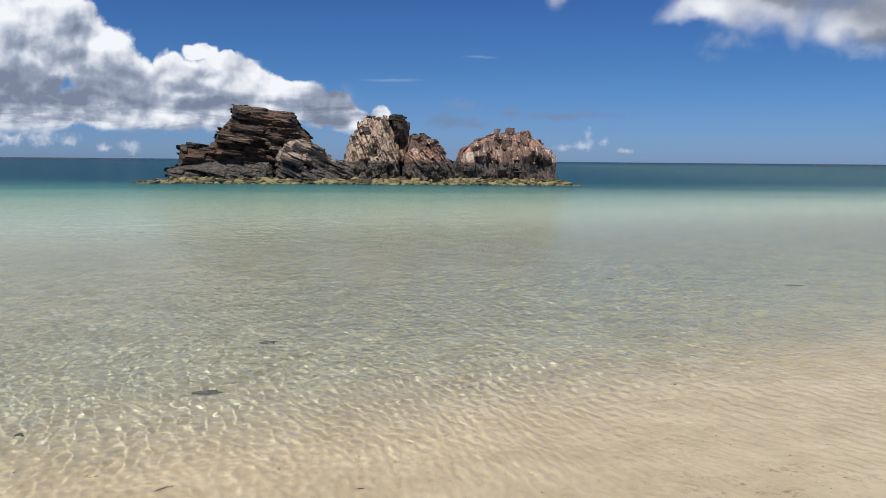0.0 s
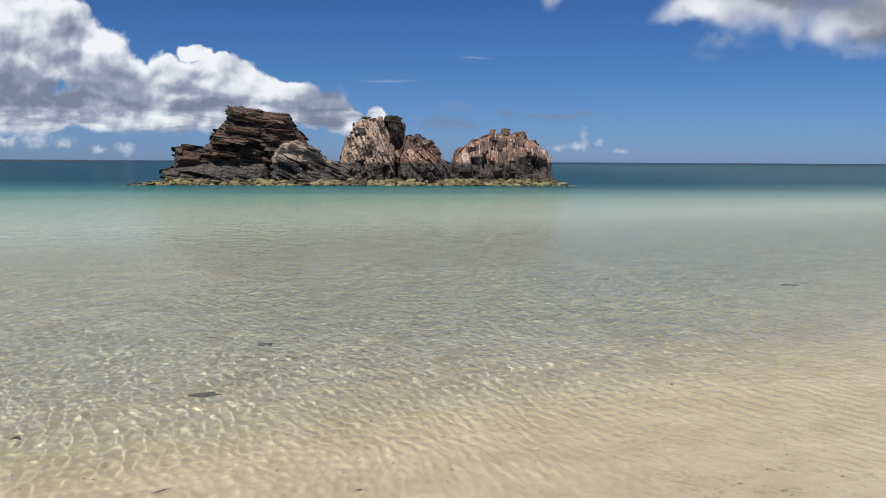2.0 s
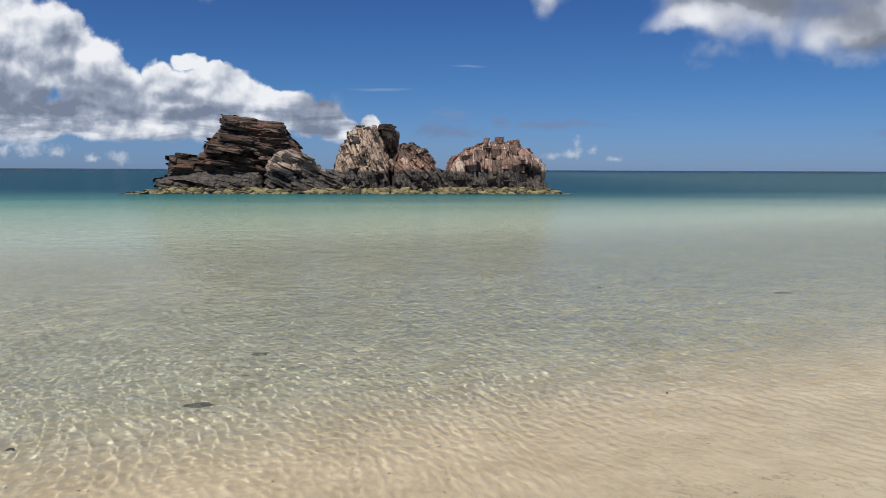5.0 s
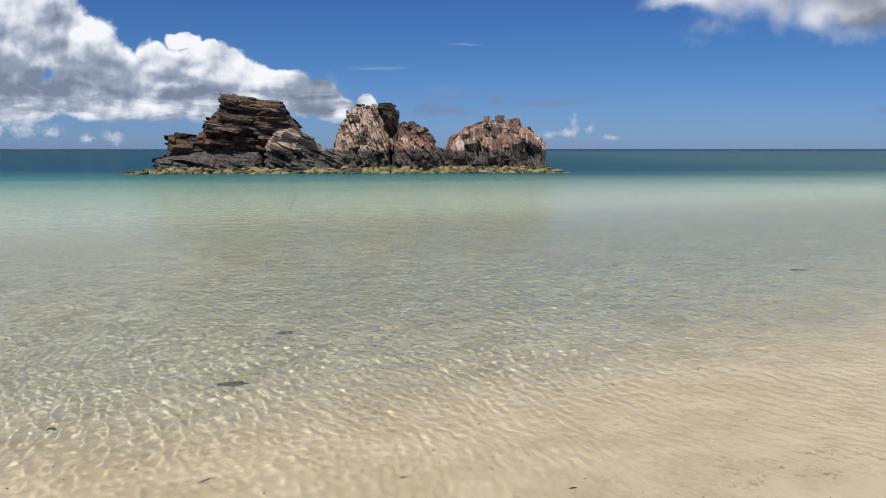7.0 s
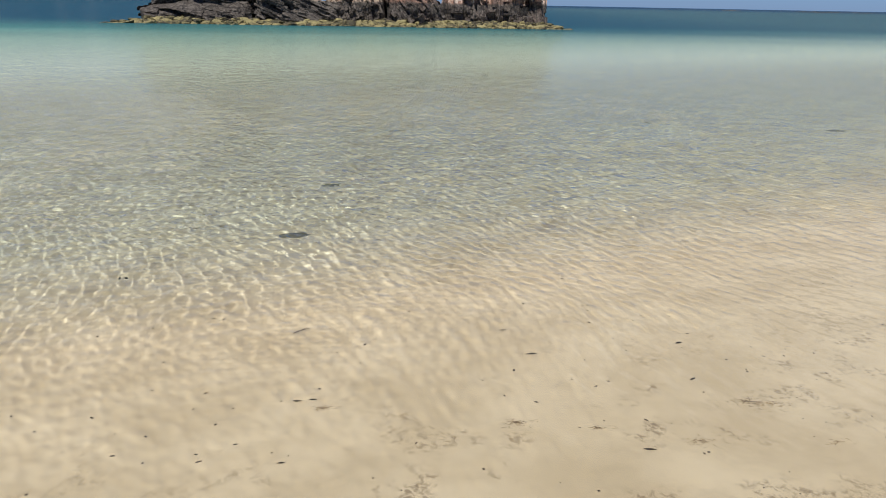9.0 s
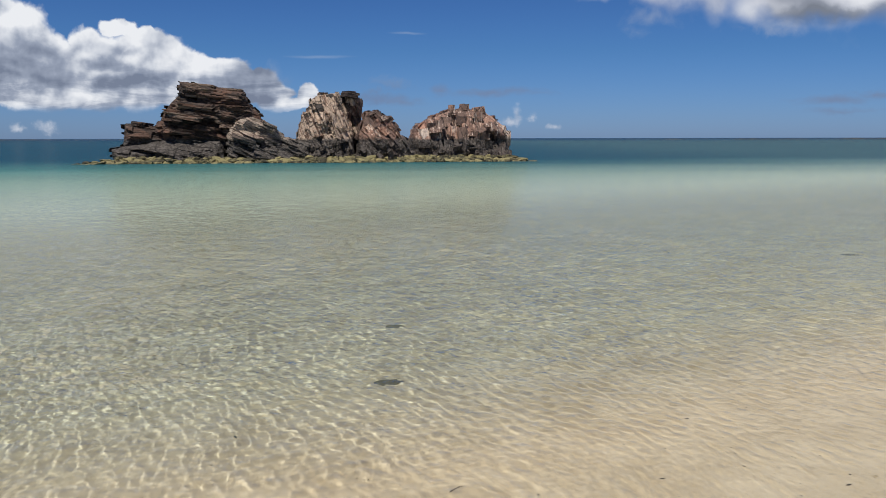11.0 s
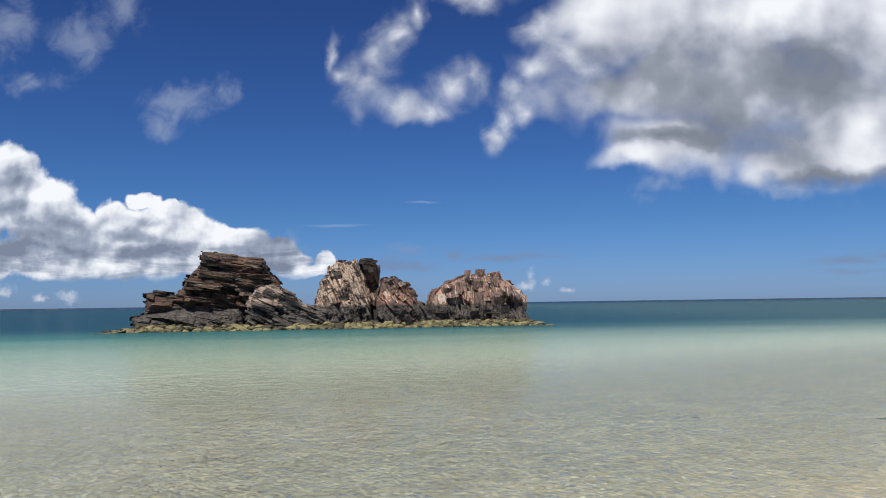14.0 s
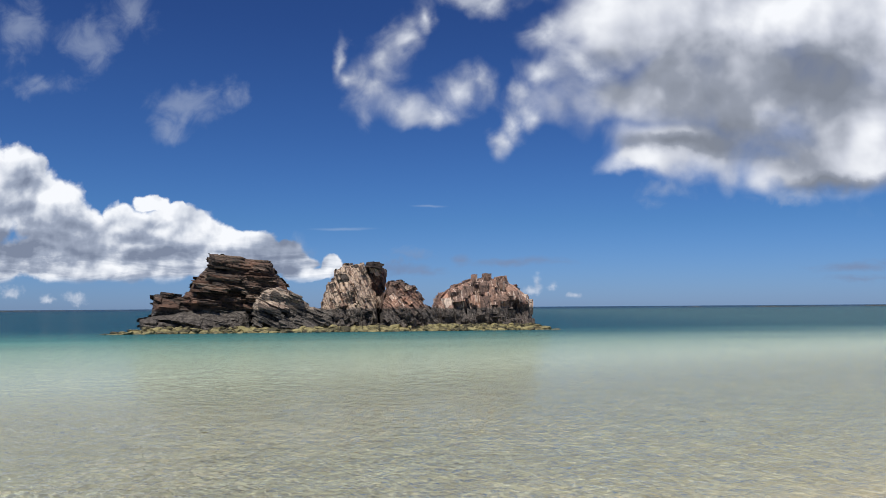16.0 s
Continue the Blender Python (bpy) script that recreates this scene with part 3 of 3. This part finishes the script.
def rock_core(thing, poly, mat, face, dip, seed, cell=0.062):
    """The solid body of a rock: front, back and rim in one closed mesh."""
    x0, z0 = min(p[0] for p in poly) - 0.1, min(p[1] for p in poly)
    nx, nz = int((max(p[0] for p in poly) + 0.2 - x0) / cell), int((max(p[1] for p in poly) + 0.1 - z0) / cell)
    filled, a = set(), radians(-dip)
    for i in range(nx):
        for j in range(nz):
            x, z = x0 + (i + 0.5) * cell, z0 + (j + 0.5) * cell
            layer = math.floor((-x * math.sin(a) + z * math.cos(a)) / (0.19 if dip < 45 else 0.31) + 0.6 * noise.noise((x, z, seed)))
            slip = 0.26 * (hashed(seed, layer, "slip") - 0.5)
            if inside(poly, x + slip * math.cos(a) + 0.12 * noise.noise((x * 2, z * 2, seed)), z + slip * math.sin(a) + 0.14 * noise.noise((x * 2.5, z * 2, seed + 5))):
                filled.add((i, j))
    index, verts, faces = {}, [], []

    def corner(i, j, back):
        key = (i, j, back)
        if key not in index:
            index[key] = len(verts)
            x, z = x0 + i * cell, z0 + j * cell
            verts.append((x, face(x, z)[back], z))
        return index[key]

    for i, j in sorted(filled):
        ring = [(i, j), (i + 1, j), (i + 1, j + 1), (i, j + 1)]
        faces.append([corner(*c, 0) for c in ring])
        faces.append([corner(*c, 1) for c in reversed(ring)])
        for step, (p, q) in (((0, -1), (0, 1)), ((1, 0), (1, 2)), ((0, 1), (2, 3)), ((-1, 0), (3, 0))):
            if (i + step[0], j + step[1]) not in filled:
                p, q = ring[p], ring[q]
                faces.append([corner(*q, 0), corner(*p, 0), corner(*p, 1), corner(*q, 1)])
    data = bpy.data.meshes.new("rock_core")
    data.from_pydata(verts, [], faces)
    data.materials.append(mat)
    ob = new("rock_core", data)
    ob.parent = thing


def rock_mass(thing, poly, mat, dip, bed, run, y_front, y_back, batter, seed, skip=0.4, leaves=3, name="rock_slab", overlap=1.06, jitter=4.0):
    """Fills the outline poly (x, z) with beds of rock blocks that lie at the dip (degrees, down to the right) and reach from the front face to the back."""
    rng = random.Random(seed)
    face = rock_face(poly, dip, sum(bed) * 0.8, sum(run) * (0.6 if dip < 45 else 0.95), y_front, y_back, batter, seed)
    rock_core(thing, poly, mat, face, dip, seed)
    kinds = [slab_mesh(name, rng, mat, leaves) for _ in range(12)]
    a = radians(-dip)
    ex, ez = (math.cos(a), math.sin(a)), (-math.sin(a), math.cos(a))
    xs, zs = [p[0] for p in poly], [p[1] for p in poly]
    xc, hw, top = (min(xs) + max(xs)) / 2, (max(xs) - min(xs)) / 2, max(zs)
    ns = [x * ez[0] + z * ez[1] for x, z in poly]
    ss = [x * ex[0] + z * ex[1] for x, z in poly]
    nn = min(ns)
    while nn < max(ns):
        t = rng.uniform(*bed)
        mid = nn + t / 2
        s, end = min(ss), max(ss)
        runs, start = [], None
        while s <= end + 0.1:
            ok = inside(poly, s * ex[0] + mid * ez[0], s * ex[1] + mid * ez[1])
            if ok and start is None:
                start = s
            if not ok and start is not None:
                runs.append((start, s))
                start = None
            s += 0.05
        for s0, s1 in runs:
            s0, s1 = s0 + rng.uniform(0.02, 0.25), s1 - rng.uniform(-0.05, 0.15)
            at = s0
            while at < s1 - 0.05:
                length = rng.uniform(*run)
                if s1 - at - length < run[0] * 0.6:
                    length = s1 - at
                sm = at + length / 2
                x, z = sm * ex[0] + mid * ez[0], sm * ex[1] + mid * ez[1]
                yf, yb = face(x, z)
                yf, yb = yf + rng.uniform(-0.32, 0.14) - 0.02, yb + rng.uniform(-0.4, 0.3)
                if rng.random() < skip:
                    at += length
                    continue
                ob = new(name, rng.choice(kinds))
                ob.parent = thing
                flip = rng.choice((1, -1))
                ob.matrix_local = Matrix.LocRotScale((x, (yf + yb) / 2, z), Euler((radians(rng.uniform(-2, 2)), -a + radians(rng.uniform(-jitter, jitter)), radians(rng.uniform(-jitter, jitter)))),
                                                     (length * rng.uniform(0.75, 1.02) * flip, max(0.6, yb - yf), t * overlap))
                at += length
        nn += t


def thing(name, label, category, group=""):
    return tagged(new(name), label, category, group)


# outlines of the rocks, x and z in metres
ROCK1 = [(-16.7, 0.6), (-16.5, 2.4), (-15.5, 2.5), (-14.6, 2.2), (-14.1, 2.7), (-13.8, 3.3), (-13.3, 4.0), (-12.8, 4.5), (-12.7, 5.5), (-10.8, 5.3), (-8.9, 4.9), (-8.2, 4.8), (-7.9, 4.0), (-7.3, 3.4), (-6.8, 2.6), (-6.1, 1.9), (-5.8, 0.5)]
ROCK1_SHELF = [(-17.3, -0.1), (-17.3, 0.6), (-16.3, 0.8), (-13.6, 1.2), (-9.9, 1.2), (-9.1, -0.3)]
ROCK1_BUTTRESS = [(-9.6, -0.1), (-9.4, 1.8), (-8.7, 2.7), (-7.8, 2.9), (-6.8, 2.6), (-5.4, 1.5), (-3.5, 1.0), (-3.5, -0.2)]
ROCK2 = [(-4.75, -0.1), (-4.5, 1.6), (-4.03, 3.35), (-3.75, 3.4), (-3.44, 4.25), (-2.95, 4.6), (-2.35, 4.68), (-1.3, 4.83), (-1.2, 4.0), (-0.85, 2.85), (-0.4, 1.6), (-0.3, -0.2)]
ROCK2_FLANK = [(-1.37, 4.75), (-0.27, 4.9), (0.25, 4.6), (0.5, 4.1), (0.47, 3.4), (0.32, 2.25), (0.18, 1.6), (0.5, -0.2), (-0.6, -0.2), (-1.1, 2.5)]
ROCK2_SHOULDER = [(-0.27, -0.2), (-0.12, 1.6), (0.18, 2.4), (0.47, 3.3), (1.28, 3.45), (1.5, 3.2), (2.24, 2.98), (2.6, 2.4), (2.98, 1.65), (3.7, 1.06), (3.87, -0.1)]
ROCK3 = [(3.8, -0.2), (4.05, 1.2), (4.45, 2.1), (4.9, 2.55), (5.6, 2.95), (6.4, 3.3), (7.0, 3.55), (8.2, 3.6), (9.4, 3.4), (9.9, 3.2), (10.4, 2.8), (10.9, 2.45), (11.3, 2.2), (11.35, 1.2), (11.5, -0.2)]


tall_stack = thing("sea_stack", "tall dark brown sea stack of thin tilted rock beds", "rock", "sea stacks of the islet")
rock_mass(tall_stack, ROCK1, ROCK_DARK, 7, (0.18, 0.36), (0.9, 3.2), 62.6, 68.0, 0.16, 11)
rock_mass(tall_stack, ROCK1_SHELF, ROCK_DARK, 9, (0.3, 0.5), (1.0, 2.8), 61.7, 66.5, 0.3, 12)
rock_mass(tall_stack, ROCK1_BUTTRESS, ROCK_GREY, 24, (0.2, 0.4), (0.8, 2.6), 61.2, 64.5, 0.55, 13)
middle_stack = thing("sea_stack", "brown and tan sea stack of steep splintered slabs", "rock", "sea stacks of the islet")
rock_mass(middle_stack, ROCK2_FLANK, ROCK_STEEP, 82, (0.3, 0.55), (0.5, 1.4), 64.7, 67.0, 0.1, 23, 0.35, 2)
rock_mass(middle_stack, ROCK2, ROCK_STEEP, 72, (0.26, 0.5), (0.35, 1.1), 61.7, 67.2, 0.45, 21, 0.35, 2, jitter=2.5)
rock_mass(middle_stack, ROCK2_SHOULDER, ROCK_RUST, 52, (0.25, 0.5), (0.35, 0.9), 60.9, 66.6, 0.5, 22, 0.35, 2, jitter=2.5)
pink_stack = thing("sea_stack", "rounded pinkish sea stack of upright cracked blocks", "rock", "sea stacks of the islet")
rock_mass(pink_stack, ROCK3, ROCK_PINK, 89, (0.32, 0.72), (0.6, 1.7), 61.6, 67.4, 0.36, 31, 0.3, 1, jitter=1.2)

cap = new("rock_slab", slab_mesh("rock_slab", random.Random(3), ROCK_DARK, 2))
cap.parent = middle_stack
cap.matrix_local = Matrix.LocRotScale((-0.55, 64.9, 4.62), Euler((0, radians(12), radians(20))), (1.1, 1.2, 0.42))


def settle(stack, x, y):
    """Turns and sizes a rock from its plan to its place in the sea, with its origin at its foot."""
    plan = Matrix.Translation((4.227, 0.632, 0.33)) @ Matrix.Rotation(radians(4.39), 4, "Z") @ Matrix.Diagonal((0.853, 0.838, 0.83, 1.0))
    foot = Matrix.Translation((x, y, 0.0))
    for piece in stack.children:
        piece.matrix_basis = foot.inverted() @ piece.matrix_basis
    stack.matrix_world = plan @ foot


for at, size, lean in (((7.95, 63.5, 3.62), (0.55, 0.8, 0.6), 3), ((9.05, 63.5, 3.46), (1.05, 0.9, 0.5), -7), ((6.95, 63.4, 3.54), (0.42, 0.7, 0.6), 4)):
    perched = new("rock_slab", slab_mesh("rock_slab", random.Random(size[0]), ROCK_PINK, 1))
    perched.parent = pink_stack
    perched.matrix_local = Matrix.LocRotScale(at, Euler((0, radians(lean), radians(6))), size)


settle(tall_stack, -11.0, 64.5)
settle(middle_stack, -0.5, 64.5)
settle(pink_stack, 7.7, 64.5)


def ledge_stones(seed):
    rng = random.Random(seed)
    ledge = thing("rock_ledge", "low ledge of yellow-green algae covered stones at the waterline", "rock")
    kinds = [stone_mesh("stone", rng, ALGAE) for _ in range(8)]
    for row, (y, z) in enumerate(((0.0, 0.0), (0.5, 0.1), (1.0, 0.19), (1.5, 0.24), (2.0, 0.26))):
        x = -16.4 + row * 0.8
        while x < 10.6 - row * 0.3:
            w = rng.uniform(0.25, 0.85)
            ends = min(1.0, 0.35 + (x + 16.5) / 4, 0.35 + (10.8 - x) / 3)
            ob = new("stone", rng.choice(kinds))
            ob.parent = ledge
            h = rng.uniform(0.22, 0.46) * ends
            ob.matrix_local = Matrix.LocRotScale((x + w / 2, 50.5 + 0.05 * (x + 3.6) + y + rng.uniform(-0.25, 0.25), z * ends - 0.03), Euler((radians(rng.uniform(-14, 14)), radians(rng.uniform(-12, 12)), radians(rng.uniform(-30, 30)))),
                                                 (w * 1.1, rng.uniform(0.5, 1.0), h))
            x += w
    bm = bmesh.new()
    bmesh.ops.create_cone(bm, cap_ends=True, segments=40, radius1=1.0, radius2=0.92, depth=1.0)
    for v in bm.verts:
        v.co = Vector((-2.3 + v.co.x * 13.2, 54.6 + v.co.y * 3.6 + 1.2 * v.co.x + 0.4 * noise.noise(v.co * 3), -0.7 + v.co.z * 1.5))
    part("reef_foot", bm, ALGAE, ledge, "submerged reef foot of the islet")


ledge_stones(41)


# ---- small things on the sand ----
def flat_stone(at, size, turn, name="stone", label="dark flat stone lying on the sand under clear water"):
    bm = bmesh.new()
    bmesh.ops.create_icosphere(bm, subdivisions=3, radius=0.5)
    for v in bm.verts:
        c = v.co.normalized()
        v.co = c * 0.5 * (1 + 0.3 * noise.noise(c * 1.8 + Vector(at)) + 0.1 * noise.noise(c * 6 + Vector(at)))
    data = mesh_of(name, bm, WEED, True)
    ob = tagged(new(name, data), label, "stone", "dark stones under the shallow water")
    x, y = at[0], at[1]
    ob.matrix_world = Matrix.LocRotScale((x, y, sand_height(x, y) + size[2] * 0.2), Euler((0, 0, radians(turn))), size)


flat_stone((-1.212, 5.365, 0), (0.18, 0.105, 0.035), 8)
flat_stone((-1.063, 6.895, 0), (0.15, 0.09, 0.03), 20)
flat_stone((4.91, 10.05, 0), (0.24, 0.155, 0.04), -4)
flat_stone((2.755, 10.7, 0), (0.105, 0.085, 0.03), 0)
flat_stone((-2.03, 4.525, 0), (0.025, 0.048, 0.02), 30)


def twig(points, radius):
    """A thin bent twig that tapers to both ends, lying on the sand."""
    bm = bmesh.new()
    rings = []
    for k, (x, y, lift) in enumerate(points):
        r = radius * (0.35 + 0.65 * math.sin(math.pi * (k + 0.6) / (len(points) + 0.2)))
        ahead = Vector(points[min(k + 1, len(points) - 1)][:2]) - Vector(points[max(k - 1, 0)][:2])
        side = Vector((-ahead.y, ahead.x, 0)).normalized()
        base = Vector((x, y, sand_height(x, y) + radius + lift))
        rings.append([bm.verts.new(base + side * r * math.cos(q) + Vector((0, 0, r * math.sin(q)))) for q in [math.tau * i / 6 for i in range(6)]])
    for r0, r1 in zip(rings, rings[1:]):
        for i in range(6):
            bm.faces.new((r0[i], r0[(i + 1) % 6], r1[(i + 1) % 6], r1[i]))
    bm.faces.new(rings[0][::-1])
    bm.faces.new(rings[-1])
    tagged(new("twig", mesh_of("twig", bm, TWIG, True)), "thin dark bent twig lying on the wet sand", "twig")


twig([(-1.066, 3.706, 0), (-1.052, 3.714, 0.002), (-1.037, 3.733, 0.004), (-1.028, 3.739, 0.003), (-1.012, 3.758, 0.001)], 0.0036)


def leaf(x, y, length, turn):
    """A curled scrap of brown leaf."""
    bm = bmesh.new()
    rows = []
    for i in range(7):
        f = i / 6
        w = 0.17 * math.sin(math.pi * (0.08 + 0.86 * f)) * (1 + 0.3 * noise.noise((f * 5, x * 9, y)))
        rows.append([bm.verts.new((f - 0.5, w * j, 0.035 * j * j + 0.03 * math.sin(3 * f + x))) for j in (-1, -0.4, 0.4, 1)])
    for r0, r1 in zip(rows, rows[1:]):
        for j in range(3):
            bm.faces.new((r0[j], r1[j], r1[j + 1], r0[j + 1]))
    bmesh.ops.solidify(bm, geom=bm.faces[:], thickness=0.02)
    ob = tagged(new("leaf_scrap", mesh_of("leaf_scrap", bm, TWIG, True)), "small brown scrap of leaf on the wet sand", "leaf", "leaf scraps on the sand")
    ob.matrix_world = Matrix.LocRotScale((x, y, sand_height(x, y) + 0.004), Euler((0, 0, radians(turn))), (length,) * 3)


for x, y, length, turn in ((-0.052, 3.44, 0.05, 10), (-0.985, 3.052, 0.036, -12), (-0.93, 3.06, 0.03, 0), (0.535, 3.165, 0.035, 40), (-1.0, 2.62, 0.025, 5), (-1.327, 3.127, 0.02, 60), (-0.138, 3.705, 0.034, 12),
                           (0.61, 3.53, 0.036, 20), (1.473, 3.185, 0.03, 70), (0.197, 2.643, 0.042, -8)):
    leaf(x, y, length, turn)


def weed_tuft(x, y, reach, count, seed):
    """A loose heap of short brown threads and crumbs of drifted weed."""
    rng = random.Random(seed)
    verts, faces = [], []
    for _ in range(count):
        away, turn = abs(rng.gauss(0, 0.5)) * reach, rng.uniform(0, math.tau)
        cx, cy = x + 1.5 * away * math.cos(turn), y + 0.8 * away * math.sin(turn)
        lie, half, w = rng.gauss(-0.4, 0.6), rng.uniform(0.003, 0.013), rng.uniform(0.0008, 0.0022)
        ux, uy = math.cos(lie), math.sin(lie)
        z, base = sand_height(cx, cy) + rng.uniform(0, 0.003), len(verts)
        for along, side, lift in ((-1, 0, 0), (0, -1, 0), (1, 0, 0), (0, 1, 0), (0, 0, 1), (0, 0, -1)):
            verts.append((cx + ux * half * along - uy * w * side, cy + uy * half * along + ux * w * side, z + w * lift + 0.002))
        faces += [(base + i, base + (i + 1) % 4, base + 4) for i in range(4)] + [(base + (i + 1) % 4, base + i, base + 5) for i in range(4)]
    data = bpy.data.meshes.new("weed_tuft")
    data.from_pydata(verts, [], faces)
    data.materials.append(SILT_WEED)
    tagged(new("weed_tuft", data), "loose tuft of brown drifted weed threads on wet sand", "seaweed", "weed tufts on the sand")


for k, (x, y, reach, count) in enumerate(((0.671, 2.966, 0.055, 90), (0.75, 2.94, 0.05, 50), (0.384, 2.69, 0.055, 60), (0.064, 2.796, 0.035, 30), (0.85, 2.663, 0.035, 30), (-0.89, 2.99, 0.04, 50), (1.2, 2.637, 0.045, 40), (-0.208, 2.851, 0.05, 60))):
    weed_tuft(x, y, reach, count, 80 + k)


def bits(count, seed):
    """Dark grains and crumbs of weed strewn over the shallows."""
    rng = random.Random(seed)
    verts, faces = [], []
    for _ in range(count):
        x, y = rng.uniform(-3.4, 4.5), rng.uniform(1.4, 5.6)
        if out_from_shore(x, y) > rng.uniform(-1.2, 0.9):
            continue
        r, h = rng.uniform(0.0028, 0.0068), rng.uniform(0.003, 0.007)
        turn, stretch = rng.uniform(0, math.tau), rng.uniform(1.0, 2.2)
        base = len(verts)
        z = sand_height(x, y)
        for i in range(5):
            q = math.tau * i / 5
            u, w = r * stretch * math.cos(q), r * math.sin(q)
            verts.append((x + u * math.cos(turn) - w * math.sin(turn), y + u * math.sin(turn) + w * math.cos(turn), z - 0.001))
        verts.append((x, y, z + h))
        faces += [(base + i, base + (i + 1) % 5, base + 5) for i in range(5)]
    data = bpy.data.meshes.new("beach_debris")
    data.from_pydata(verts, [], faces)
    data.materials.append(TWIG)
    tagged(new("beach_debris", data), "tiny dark crumbs of weed and grit strewn over wet sand", "debris", kind="stuff")


bits(700, 71)


# ---- far reefs on the horizon ----
def far_reef(x0, x1, y, height, seed):
    """A long low bank of dark reef that breaks the surface far out."""
    bm = bmesh.new()
    count, rows = 60, []
    for i in range(count + 1):
        f = i / count
        h = height * (0.25 + 0.75 * abs(noise.noise((f * 9, seed, 0.5)))) * min(1.0, 8 * f, 8 * (1 - f))
        x = x0 + (x1 - x0) * f
        rows.append([bm.verts.new((x, y + dy + 3 * noise.noise((f * 7, seed, dy)), z)) for dy, z in ((-9, -0.5), (-5, h * 0.6), (0, h), (6, h * 0.5), (10, -0.5))])
    for r0, r1 in zip(rows, rows[1:]):
        for j in range(4):
            bm.faces.new((r0[j], r1[j], r1[j + 1], r0[j + 1]))
    for r in (rows[0], rows[-1]):
        bm.faces.new(r)
    bmesh.ops.recalc_face_normals(bm, faces=bm.faces)
    tagged(new("reef", mesh_of("reef", bm, REEF)), "long low dark reef breaking the surface near the horizon", "reef", "far reefs")


far_reef(298, 358, 600, 1.1, 3)
far_reef(380, 460, 600, 1.5, 8)
far_reef(262, 274, 640, 0.7, 5)
far_reef(-450, -315, 900, 1.6, 6)
far_reef(-304, -292, 880, 1.2, 9)
